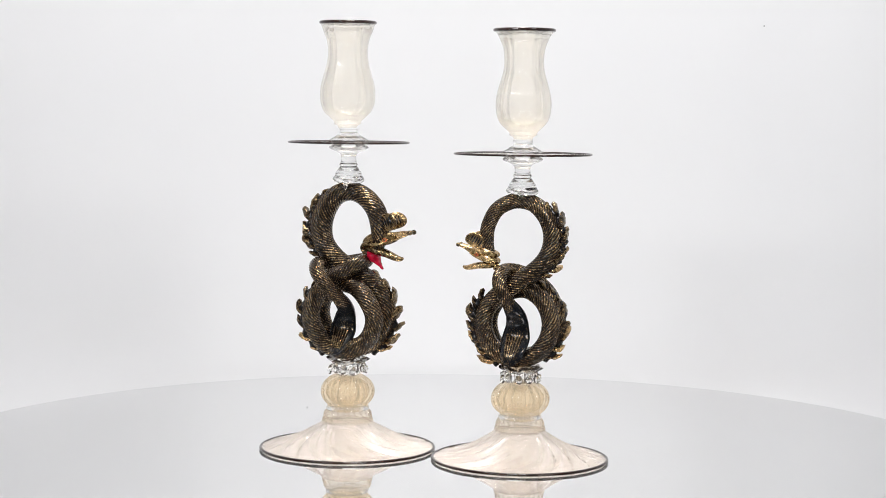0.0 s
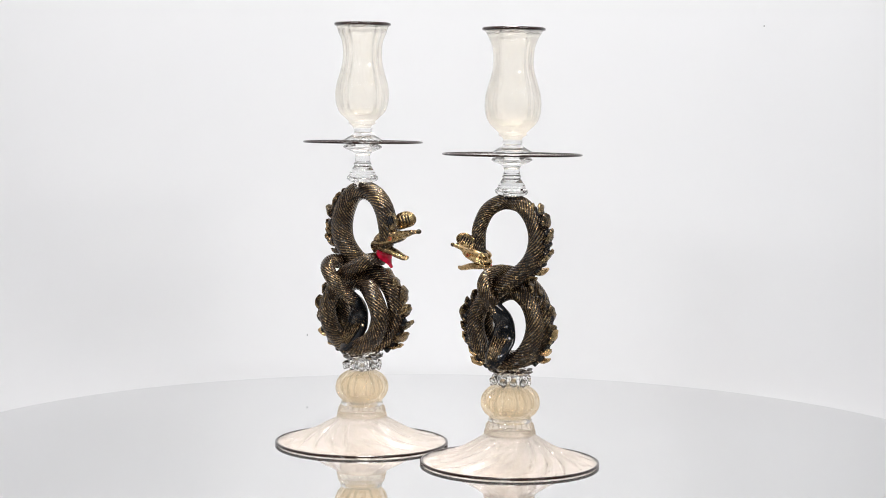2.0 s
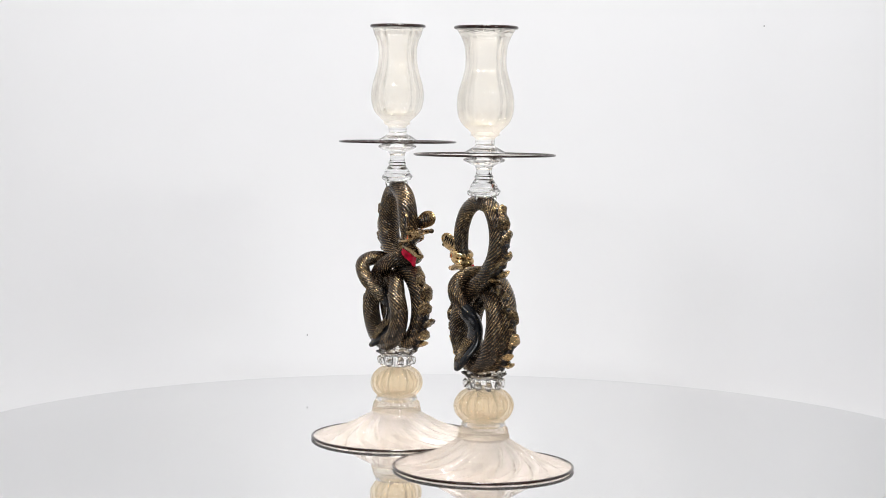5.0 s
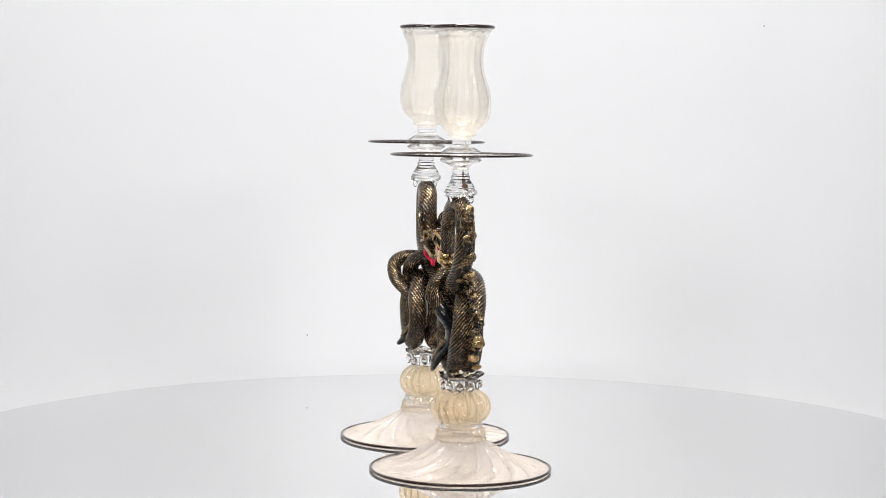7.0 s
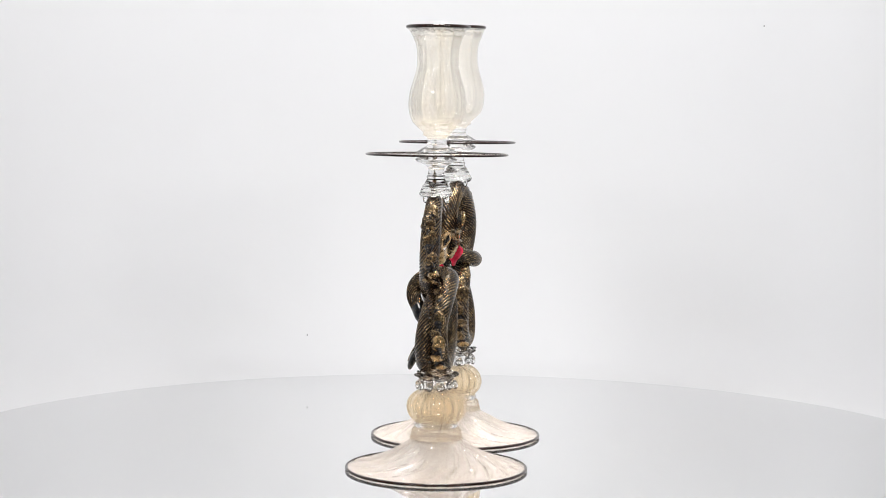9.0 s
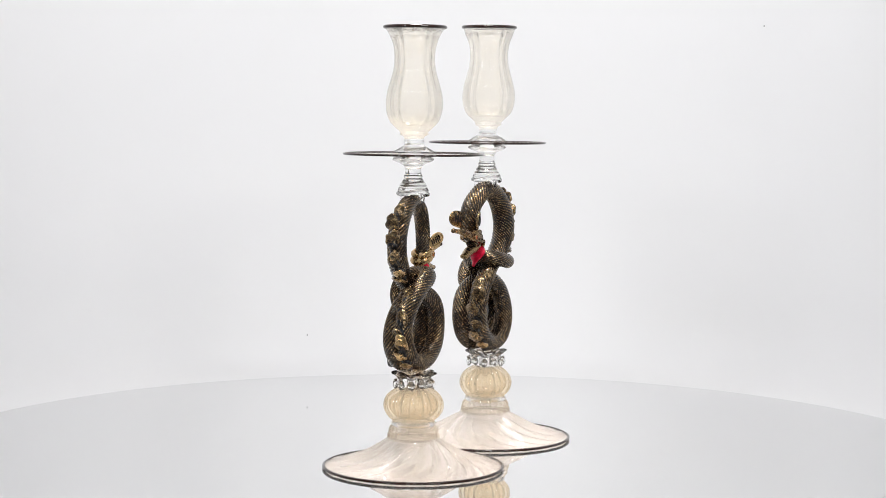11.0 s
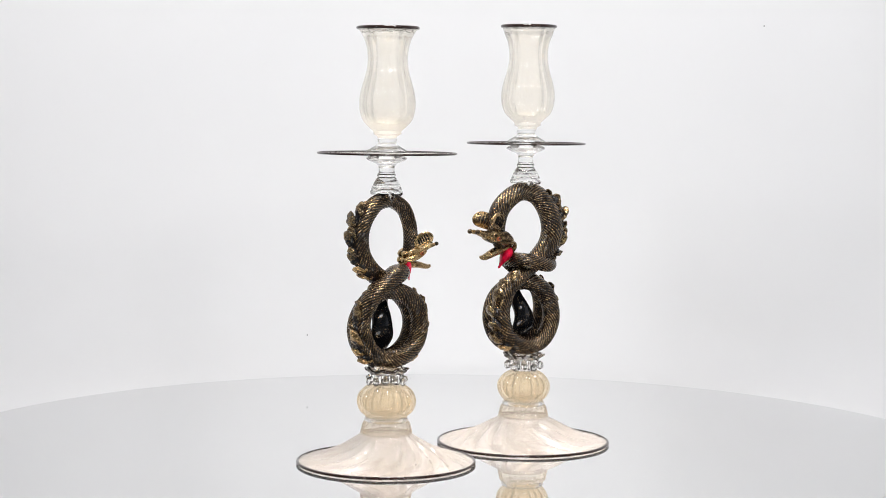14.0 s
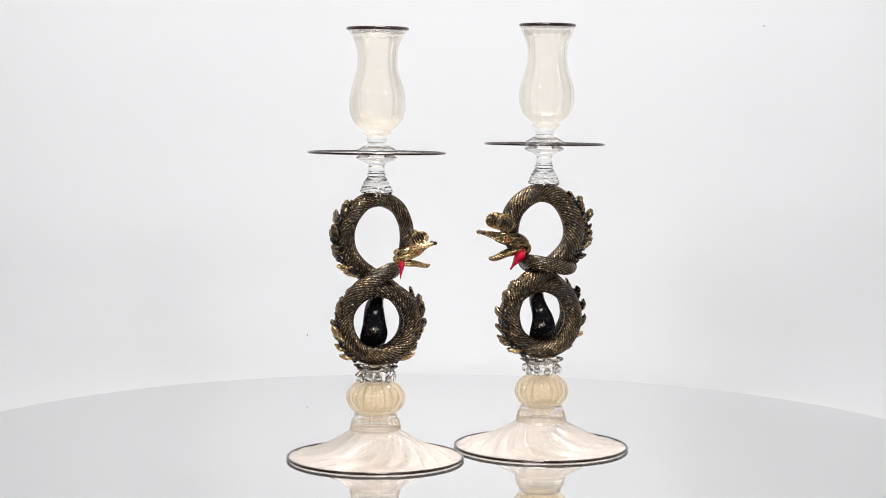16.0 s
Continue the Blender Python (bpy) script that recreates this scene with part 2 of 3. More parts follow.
# ---- the booth ----
def backdrop():
    """A white curved wall round the turntable with straight wings towards the front."""
    bm = bmesh.new()
    plan = [(-0.76, -0.2), (-0.73, 0.05)] + [(0.9 * math.sin(a), 0.9 * math.cos(a) - 0.395) for a in [radians(-50 + 100 * i / 48) for i in range(49)]] + [(0.73, 0.05), (0.76, -0.2)]
    out = [(x * 1.04, y + 0.025) for x, y in plan]
    levels = [-0.045, -0.0195, -0.017, -0.012, -0.005, 0.005, 0.02, 0.04, 0.065, 0.095, 0.13, 0.18, 0.3, 0.5, 0.8, 1.0]

    def cove(x, y, z):
        """The foot of the wall runs out into the floor, widely at the wings and tightly behind the turntable."""
        r = 0.2
        up = min(r, max(0.0, z + 0.0195))
        reach = (r - math.sqrt(r * r - (r - up) ** 2)) * (0.2 + 0.8 * min(1.0, (x / 0.6) ** 2))
        d = math.hypot(x, y + 0.395)
        return (x * (1 - reach / d), y - (y + 0.395) * reach / d, z)
    inner = [[bm.verts.new(cove(x, y, z)) for x, y in plan] for z in levels]
    outer = [[bm.verts.new((x, y, z)) for x, y in out] for z in levels]
    for g in (inner, outer):
        for a, b in zip(g, g[1:]):
            for i in range(len(plan) - 1):
                bm.faces.new((a[i], a[i + 1], b[i + 1], b[i]))
    for g in (0, -1):
        for i in range(len(plan) - 1):
            bm.faces.new((inner[g][i], inner[g][i + 1], outer[g][i + 1], outer[g][i]))
    bmesh.ops.recalc_face_normals(bm, faces=bm.faces[:])
    return tagged(part("backdrop", bm, WHITE), "plain white curved photo booth backdrop behind the turntable", "backdrop", kind="structure")


def box(name, lo, hi, material, label, category):
    bm = bmesh.new()
    bmesh.ops.create_cube(bm, size=1)
    for v in bm.verts:
        v.co = Vector([(a + b) / 2 + c * (b - a) for a, b, c in zip(lo, hi, v.co)])
    return tagged(part(name, bm, material, smooth=False), label, category, kind="structure")


backdrop()
box("ceiling", (-0.8, -0.4, 1.0), (0.8, 0.6, 1.03), WHITE, "white top panel of the photo booth", "ceiling")
box("floor", (-0.8, -0.6, -0.05), (0.8, 0.6, -0.02), WHITE, "white floor panel of the photo booth", "floor")
box("booth_stand", (-0.78, -0.55, -1.0), (0.78, 0.58, -0.05), GREY, "plain grey stand under the photo booth", "stand")
box("wall_south", (-1.8, -2.65, -1.0), (1.8, -2.6, 1.6), GREY, "dim grey room wall behind the booth opening", "wall")
box("wall_west", (-1.85, -2.6, -1.0), (-1.8, 1.0, 1.6), GREY, "dim grey room side wall", "wall")
box("wall_east", (1.8, -2.6, -1.0), (1.85, 1.0, 1.6), GREY, "dim grey room side wall", "wall")
box("wall_north", (-1.8, 1.0, -1.0), (1.8, 1.05, 1.6), GREY, "dim grey room wall behind the booth", "wall")
box("room_ceiling", (-1.85, -2.65, 1.6), (1.85, 1.05, 1.65), GREY, "dim grey room ceiling", "ceiling")
box("room_floor", (-1.85, -2.65, -1.05), (1.85, 1.05, -1.0), GREY, "dim grey room floor", "floor")


def speck(place):
    bm = blob((0, 0, 0), 0.0007, 0.0004, 0.0010, 3, 0.5)
    ob = tagged(part("dust_speck", bm, GREY), "tiny grey dust speck on the white backdrop", "speck")
    ob.matrix_world = Matrix.Translation(place)
    return ob


speck((-0.152, 0.4690, 0.040))
speck((0.333, 0.4385, 0.378))


def turntable():
    R = 0.4587
    top = new("turntable")
    tagged(top, "round mirror glass turntable top under two candlesticks", "turntable")
    prof = [(0, 0.0), (0.2, 0.0), (R - 0.002, 0.0), (R - 0.0006, -0.0006), (R, -0.002), (R, -0.008), (R - 0.002, -0.010), (0.2, -0.010), (0, -0.010)]
    mirror = part("mirror_disc", lathe(prof, 256), MIRROR, top, smooth=False)
    under = [(0, -0.0105), (R - 0.004, -0.0105), (R - 0.004, -0.014), (0.18, -0.016), (0.16, -0.02), (0, -0.02)]
    part("base", lathe(under, 96), WHITE, top, "white drum base", smooth=False)
    return top


TURNTABLE = turntable()


# ---- the candlesticks ----
def lobed(count, depth, twist=0.0, lo=-1.0, hi=9.0):
    def f(a, r, z):
        k = 1.0 if lo <= z <= hi else 0.0
        return r * (1 + k * depth * math.cos(count * a)), z, a + twist * z
    return f


def fluted_foot(R, height, top_r, swirl):
    """The wide trumpet foot with swirling flutes that fade at the rim."""
    outer = [(R, 0.0022), (R - 0.006, 0.0030), (R * 0.82, 0.0046), (R * 0.68, 0.0078), (R * 0.55, 0.0118), (R * 0.44, 0.0165), (top_r * 1.15, height * 0.88), (top_r, height)]
    o = smooth_profile(outer, 6)
    inner = [(max(0.001, r - 0.0030), max(0.0008, z - 0.0030)) for r, z in o][::-1]
    outside = set(o)

    def f(a, r, z):
        if (r, z) not in outside:
            return r, z, a
        t = (R - r) / (R - top_r)
        k = math.sin(math.pi * min(1.0, max(0.0, t))) ** 0.8
        ph = a + swirl * max(0.0, 1 - t) ** 1.5
        rel = abs(math.sin(9 * ph)) ** 0.36 - 0.84
        return r * (1 + 0.02 * k * rel), z + 0.0066 * k * rel, a
    return lathe(o + inner, 216, f)


def ruffle(parent, z, seed):
    """A crimped band of clear glass with a wavy flared lip; pinched drops, sharing one mesh, sit on its folds."""
    rnd = random.Random(seed)
    profile = smooth_profile([(0.0085, z - 0.004), (0.0110, z - 0.002), (0.0122, z + 0.001), (0.0118, z + 0.004), (0.0128, z + 0.0068), (0.0158, z + 0.0088), (0.0172, z + 0.0098), (0.0170, z + 0.0108), (0.0140, z + 0.0112), (0.0090, z + 0.0106)], 4)

    def folds(a, r, h):
        k = min(1.0, max(0.0, (r - 0.009) / 0.004))
        up = max(0.0, (h - z - 0.004) / 0.007)
        return r + 0.0011 * k * math.cos(11 * a + 0.5 * math.sin(3 * a)), h + up * (0.0009 * math.sin(7 * a + seed) + 0.0005 * math.sin(3 * a)), a
    band = part("ruffle", lathe([(0, z - 0.004)] + profile + [(0, z + 0.0106)], 176, folds), CLEAR, parent, "crimped clear glass ruffle under the dragon")
    # dark ring added for the dragon refracted in the clear lip, as solid glass
    part("dark_refraction", torus(0.0150, 0.0008, z + 0.0098, 120, 8, 1.0, 0.0007, 7), RIM, band, "added dark wavy ring for the dragon's refraction in the clear ruffle")
    me = None
    for k in range(11):
        a = 2 * math.pi * (k + 0.12 * rnd.uniform(-1, 1)) / 11
        if me is None:
            drop = part("drop", blob((0, 0, 0), 0.0021, 0.0029, 0.0035, 2, 0.3), CLEAR, band)
            me = drop.data
        else:
            drop = new("drop", me)
            drop.parent = band
        drop.matrix_basis = Matrix.Rotation(a, 4, "Z") @ Matrix.Translation((0.0150, 0, z + 0.0020 + rnd.uniform(-0.0014, 0.0010))) @ Matrix.Rotation(rnd.uniform(-0.5, 0.5), 4, "X")


def candlestick(spec, label):
    """spec: sizes of one candlestick; the head points to +x times spec['side']; y is the front, where the tail hangs."""
    s = spec["side"]
    ob = new("candlestick")
    tagged(ob, label, "candlestick", "pair of candlesticks")

    def P(p, z, v):
        return (-p, v, z)

    # glass foot, collar, knop and ruffle
    foot = part("foot", fluted_foot(spec["R"], spec["zfoot"], spec["rcollar"], s * 0.75), FOOT_GLASS, ob, "milky gold-dust glass foot with swirling flutes")
    part("rim", torus(spec["R"] - 0.0006, 0.0013, 0.0018, 160, 10, 0.9), RIM, foot, "dark smoky glass rim")
    zc, rc = spec["zfoot"], spec["rcollar"]
    part("collar", lathe([(0, zc - 0.001)] + smooth_profile([(rc * 0.86, zc - 0.002), (rc * 0.98, zc - 0.0012), (rc * 1.0, zc + 0.001), (rc * 0.95, zc + 0.004), (rc * 0.94, zc + 0.0065), (rc * 0.86, zc + 0.0088), (rc * 0.7, zc + 0.0100)], 4) + [(0, zc + 0.0100)], 192, lobed(22, 0.05)), COLLAR_GLASS, ob, "ribbed gold-dust glass collar")
    part("collar_ring", torus(rc * 0.78, 0.0022, zc + 0.0108, 96, 12), CLEAR, ob, "clear glass ring")
    zk, rk, hk = spec["zknop"], spec["rknop"], spec["hknop"]
    arc = [math.pi * (-0.5 + i / 24) for i in range(1, 24)]
    kn = [(0, zk - hk)] + [(max(0.005, rk * math.cos(a) ** 0.85), zk + hk * math.sin(a)) for a in arc]
    hollow = [(max(0.003, (rk - 0.0042) * math.cos(a) ** 0.85), zk + (hk - 0.0036) * math.sin(a)) for a in arc[::-1]] + [(0, zk - hk + 0.0036)]
    part("knop", lathe(kn + hollow, 192, lobed(16, 0.048)), KNOP_GLASS, ob, "ribbed round gold-dust glass knop")
    zr = spec["zruffle"]
    ruffle(ob, zr + 0.002, 5 + s)

    # clear stem over the dragon
    zt = spec["ztop"]
    zp = spec["zplate"]
    part("cap", torus(0.0112, 0.0022, zt + 0.0005, 96, 10, 0.9, 0.0012, 2), CLEAR, ob, "clear glass drip over the dragon")
    for v in (-1, 1):
        part("drip", sweep([(*P(0.001, zt + 0.001, v * 0.0068 + 0.002), 0.0030), (*P(0.001, zt - 0.003, v * 0.0085 + 0.002), 0.0022), (*P(0.001, zt - 0.0075, v * 0.0086 + 0.002), 0.0012)], 16, step=0.001), CLEAR, ob, "clear glass drip running down the dragon")
    stem = [(0.0118, zt - 0.001), (0.0124, zt + 0.002), (0.0112, zt + 0.005), (0.0105, zt + 0.007), (0.0088, zt + 0.0095), (0.0072, zt + 0.012), (0.0076, zt + 0.0135), (0.0066, zt + 0.0155), (0.0064, zp - 0.0115), (0.0085, zp - 0.0085), (0.0145, zp - 0.006), (0.0165, zp - 0.004), (0.013, zp - 0.0015)]
    part("stem", lathe([(0, zt - 0.001)] + smooth_profile(stem, 5) + [(0, zp - 0.0015)], 96), CLEAR, ob, "clear glass stem")
    rp = spec["rplate"]
    plate = part("drip_plate", lathe([(0, zp - 0.0012), (0.013, zp - 0.0012), (rp * 0.6, zp - 0.0007), (rp, zp - 0.0005), (rp, zp + 0.0005), (rp * 0.6, zp + 0.0009), (0.0165, zp + 0.0012), (0, zp + 0.0012)], 128), PLATE_GLASS, ob, "thin gold-dust glass drip plate")
    part("hub", lathe([(0, zp + 0.0014)] + smooth_profile([(0.0150, zp + 0.0014), (0.0158, zp + 0.0022), (0.0120, zp + 0.0046), (0.0082, zp + 0.0070), (0.0076, zp + 0.0095), (0.0080, zp + 0.0114)], 5) + [(0, zp + 0.0114)], 96), CLEAR, plate, "clear glass hub under the cup")
    part("rim", torus(rp, 0.0009, zp, 160, 10), RIM, plate, "dark smoky glass rim")

    # cup
    zb, ze, rm, rw, re = zp + 0.0118, spec["zcup"], spec["rbelly"], spec["rwaist"], spec["rcup"]
    H = ze - zb
    prof = [(0.0075, zb), (0.0085, zb + 0.002), (0.0115, zb + 0.0035), (0.0112, zb + 0.0055), (0.0150, zb + 0.009), (rm * 0.86, zb + 0.0138), (rm * 0.97, zb + 0.0205), (rm, zb + H * 0.315), (rm * 0.965, zb + H * 0.41), (rm * 0.86, zb + H * 0.51), (rw * 1.0, zb + H * 0.62), (rw * 0.955, zb + H * 0.72), (rw * 1.01, zb + H * 0.83), (rw * 1.18, zb + H * 0.92), (re, ze)]
    o = smooth_profile(prof, 5)
    inner = [(max(0.001, r - 0.0016), z) for r, z in o if z > zb + 0.010][::-1]
    cup = part("cup", lathe([(0, zb)] + o + inner + [(0, inner[-1][1] - 0.0006)], 144, lobed(14, 0.014, 0.0, zb + 0.008, 9)), CUP_GLASS, ob, "flared gold-dust glass candle cup with soft ribs")
    if s > 0:
        part("thread", torus(re * 0.868, 0.00022, ze - 0.0034, 192, 6, 1.0, 0.0006, 16), RIM, cup, "thin dark scalloped thread")
    part("rim", torus(re, 0.0014, ze, 128, 10), RIM, cup, "dark smoky glass rim")

    for o in ob.children:
        if o.name.split(".")[0] in ("cap", "stem", "drip_plate", "cup"):
            o.location.x = spec["cup_aside"] if o.name.startswith("cup") else 0.0
            o.location.y = spec["lean"] * (0.75 if o.name.startswith(("drip", "cup")) else 1.0)

    # dragon body
    body = part("dragon_body", sweep([(*P(p, z, v), r) for p, z, v, r in spec["body"]], RIBS * 6, RIBS, 0.00024, s * 112), SCALES, ob, "twisted dark glass dragon body with gold leaf, knotted in a figure eight")
    # tail paddle
    rows = []
    tail = curve_points([(*P(p, z, v), w, h) for p, z, v, w, h in spec["tail"]], 5)
    for i, q in enumerate(tail):
        t = Vector(tail[min(i + 1, len(tail) - 1)][:3] - tail[max(i - 1, 0)][:3]).normalized()
        wide = Vector((1, 0, 0)) - t * t.x
        wide.normalize()
        rows.append((q[:3], wide * float(q[3]), t.cross(wide) * float(q[4])))
    tail_ob = part("tail", loft(rows, 28), TAIL, ob, "dark flattened glass tail paddle")
    # grooves of the paddle
    q0 = Vector(tail[int(len(tail) * 0.55)][:3])
    q1 = Vector(tail[int(len(tail) * 0.82)][:3])
    t = (q1 - q0).normalized()
    wide = (Vector((1, 0, 0)) - t * t.x).normalized()
    front = wide.cross(t)
    if front.y < 0:
        front = -front
    for k in range(6):
        o = (k - 2.5) * 0.0026
        a, b = q0 + wide * o + front * 0.0040, q1 + wide * o * 0.6 + front * 0.0031
        part("ridge", sweep([(*a, 0.0005), (*(a + (b - a) * 0.5 + front * 0.0003), 0.0008), (*b, 0.0004)], 8, step=0.002), LEAF, tail_ob)

    # crest leaves along the outside of the coils
    rnd = random.Random(11 + s)
    for centre, radius, layer, first, last, count, size, gold in spec["crests"]:
        flip = math.copysign(1, radius[0])
        strip = []
        for k in range(count * 2 + 1):
            ang = math.radians(first + (last - first) * (k - 1) / (2 * count - 2))
            strip.append((*P(centre[0] + (abs(radius[0]) - 0.0012) * flip * math.cos(ang), centre[1] + (radius[1] - 0.0012) * math.sin(ang), layer + 0.0006 * (-1) ** (k // 2)), 0.0031 + 0.0011 * (-1) ** k))
        part("crest_strip", sweep(strip, 14), STRIP, body, "pinched dark glass crest strip")
        for k in range(count):
            ang = math.radians(first + (last - first) * k / max(1, count - 1) + rnd.uniform(-2.5, 2.5))
            out2 = (flip * math.cos(ang), math.sin(ang))
            p, z = centre[0] + abs(radius[0]) * out2[0], centre[1] + radius[1] * out2[1]
            out = Vector(P(out2[0], out2[1], 0)).normalized()
            tan = Vector((0, 0, 1)) - out * out.z
            if tan.length < 0.35:
                tan = Vector(P(flip, 0, 0)) - out * out.dot(Vector(P(flip, 0, 0)))
            tan.normalize()
            side = out.cross(tan)
            d = (out * 0.85 + tan * rnd.uniform(0.45, 0.7) + side * (0.14 * (-1) ** k + rnd.uniform(-0.1, 0.1))).normalized()
            u = (tan - d * tan.dot(d)).normalized()
            sd = d.cross(u)
            L = size * rnd.uniform(0.8, 1.15) * (0.75 if k == 0 else 1)
            part("crest_leaf", leaf(Vector(P(p, z, layer + 0.001 * (-1) ** k)) - out * 0.003, d, u, sd, L, L * rnd.uniform(0.13, 0.19), L * rnd.uniform(0.32, 0.46), rnd.uniform(0.35, 0.9), 18, 0.0013), GOLD if k in gold else LEAF, body, "gold-leafed glass crest leaf" if k in gold else "dark gilded glass crest leaf")

    # head: (hp, hz, hv) lies between the eyes; millimetres along the snout, up and sideways
    hp, hz, hv = spec["head"]
    g = -s
    tilt, size = spec["head_tilt"], 0.001 * spec["head_size"]

    def Hd(f, up, lat):
        f2, u2 = f * math.cos(tilt) - up * math.sin(tilt), f * math.sin(tilt) + up * math.cos(tilt)
        return Vector(P(hp + g * f2 * size, hz + u2 * size, hv + lat * size))

    def hrows(rows):
        pts = curve_points(rows, 5)
        lat = (Hd(0, 0, 1) - Hd(0, 0, 0)).normalized()
        out = []
        for i, q in enumerate(pts):
            a, b = pts[max(i - 1, 0)], pts[min(i + 1, len(pts) - 1)]
            t = (Hd(b[0], b[1], 0) - Hd(a[0], a[1], 0)).normalized()
            out.append((Hd(q[0], q[1], 0), lat * float(q[2]) * size, t.cross(lat) * float(q[3]) * size))
        return out

    def cord(name, rows, material, parent, label=""):
        return part(name, sweep([(*Hd(f, up, lat), r * size) for f, up, lat, r in rows], 14, step=0.0007), material, parent, label)

    skin = spec["head_mat"]
    head = part("dragon_head", loft(hrows([(-20, -5.5, 2.0, 2.4), (-18, -3.5, 4.6, 4.4), (-13, -0.8, 6.6, 5.6), (-6, 0.8, 7.0, 5.6), (1, 1.4, 6.0, 4.9), (7, 2.8, 4.6, 3.7), (13, 4.4, 3.5, 2.7), (17, 5.4, 2.8, 2.1), (18.8, 5.8, 1.2, 1.0)]), 28), skin, ob, "gilded dragon head with open jaws and upturned snout")
    part("lower_jaw", loft(hrows([(-19, -7.0, 2.6, 2.6), (-14, -8.6, 4.8, 3.5), (-8, -9.8, 5.4, 3.7), (-1, -11.6, 5.0, 3.4), (5, -14.0, 4.3, 3.0), (9.5, -15.6, 3.6, 2.5), (12.4, -15.6, 2.6, 1.9), (14, -14.8, 1.2, 1.0)]), 24), skin, head)
    part("palate", loft(hrows([(-12, -4.6, 3.6, 1.4), (-4, -4.3, 4.0, 1.2), (3, -2.6, 3.2, 1.0), (8, -0.6, 2.0, 0.8)]), 16), TAIL, head, "dark glass inside of the mouth")
    for lat in (-1, 1):
        cord("brow", [(-14, 3.0, lat * 4.6, 0.9), (-8, 4.6, lat * 6.2, 1.7), (-1, 4.4, lat * 6.4, 2.0), (5, 4.4, lat * 4.8, 1.5), (10, 4.8, lat * 3.4, 0.8)], skin, head)
        cord("lip", [(9, 0.8, lat * 3.6, 0.8), (3, -1.6, lat * 5.2, 1.2), (-5, -3.6, lat * 6.6, 1.4), (-13, -4.4, lat * 6.6, 1.7), (-19, -4.6, lat * 4.4, 1.9), (-21, -8.0, lat * 3.0, 1.8), (-19, -12.5, lat * 1.8, 1.4)], skin, head, "gilded lip looping round the jaw")
        c = Hd(0, 0, lat * 6.2)
        part("eye", blob(c, 2.3 * size, 1.8 * size, 2.0 * size), EYE_MAT, head, "orange glass bead eye")
        lid = [(*(c + Vector((3.0 * size * math.cos(a), lat * 0.0006, 2.4 * size * math.sin(a)))), 0.75 * size) for a in [2 * math.pi * k / 12 for k in range(13)]]
        part("eyelid", sweep(lid, 10), skin, head, "gilded eyelid")
        part("pupil", blob(c + Vector((0, lat * 1.6 * size, 0)), 0.9 * size, 0.5 * size, 0.9 * size), TAIL, head, "dark pupil")
        cord("whisker", [(4, 4.2, lat * 3.6, 1.6), (11, 5.0, lat * 3.9, 2.1), (17, 5.8, lat * 4.5, 1.9), (20.5, 6.4, lat * 4.8, 1.5)], skin, head, "gilded rod beside the snout")
        part("whisker_tip", blob(Hd(21.4, 6.4, lat * 4.9), 2.3 * size, 2.2 * size, 2.1 * size), LEAF, head, "dark gilded glass bead tip")
        # ear: a paddle with a raised rim, pinched into cross ribs
        e0, e1 = Hd(-6.5, 9.8, lat * 5.0), Hd(11.5, 17.0, lat * 12.5)
        d = e1 - e0
        L = d.length
        d.normalize()
        lat_v = (Hd(0, 0, lat) - Hd(0, 0, 0)).normalized()
        sd = (lat_v - d * lat_v.dot(d)).normalized()
        nu = sd.cross(d)
        if nu.z < 0:
            nu = -nu
        outline = ((0.0, 0.30), (0.10, 0.55), (0.25, 0.84), (0.42, 0.98), (0.60, 1.0), (0.76, 0.94), (0.88, 0.76), (0.96, 0.46), (1.0, 0.10))
        W = 6.2 * size
        ear = part("ear", loft([(e0 + d * L * t + nu * W * 0.25 * math.sin(math.pi * t), nu * W * w, sd * size * (1.5 - 0.4 * t) * (0.55 + 0.45 * w)) for t, w in smooth_profile(outline, 3)], 22), skin, head, "ribbed gilded glass ear")
        edge = [e0 + d * L * t + nu * W * (0.25 * math.sin(math.pi * t) + w) + sd * 0.4 * size for t, w in outline] + [e0 + d * L * t + nu * W * (0.25 * math.sin(math.pi * t) - w) + sd * 0.4 * size for t, w in outline[::-1]]
        part("ear_rim", sweep([(*q, 0.95 * size) for q in edge], 8, step=0.0009), skin, ear, "raised gilded edge")
        for k in range(5):
            t = 0.26 + 0.125 * k
            m = e0 + d * L * t + nu * W * 0.25 * math.sin(math.pi * t)
            for face in (-1, 1):
                o = sd * face * size * 1.35
                part("rib", sweep([(*(m - nu * W * 0.62 + o), 0.4 * size), (*(m + o * 1.15), 0.8 * size), (*(m + nu * W * 0.68 + o), 0.4 * size)], 6, step=0.002), TAIL, ear, "dark groove across the ear")
    n0 = spec["body"][0]
    for dz, rr, th in (((0.0070, 0.0064, 0.0024), (0.0018, 0.0066, 0.0027)) if s > 0 else ()):
        ring = [(*P(n0[0] + g * 0.0012 + rr * math.cos(a), n0[1] + dz + 0.0022 * g * math.cos(a), n0[2] + rr * math.sin(a)), th) for a in [2 * math.pi * k / 12 for k in range(13)]]
        part("neck_ring", sweep(ring, 12), skin, head, "gilded ring round the neck")
    tg = spec["tongue"]
    root, tip = Vector(P(*tg[0])), Vector(P(*tg[1]))
    d = (tip - root).normalized()
    broad = Vector((0.25, 1.0, 0)).normalized()
    broad = (broad - d * broad.dot(d)).normalized()
    flat = d.cross(broad)
    drop = smooth_profile([(0.0, 0.45), (0.12, 0.85), (0.30, 1.0), (0.50, 0.82), (0.68, 0.48), (0.84, 0.26), (0.95, 0.22), (1.0, 0.08)], 3)
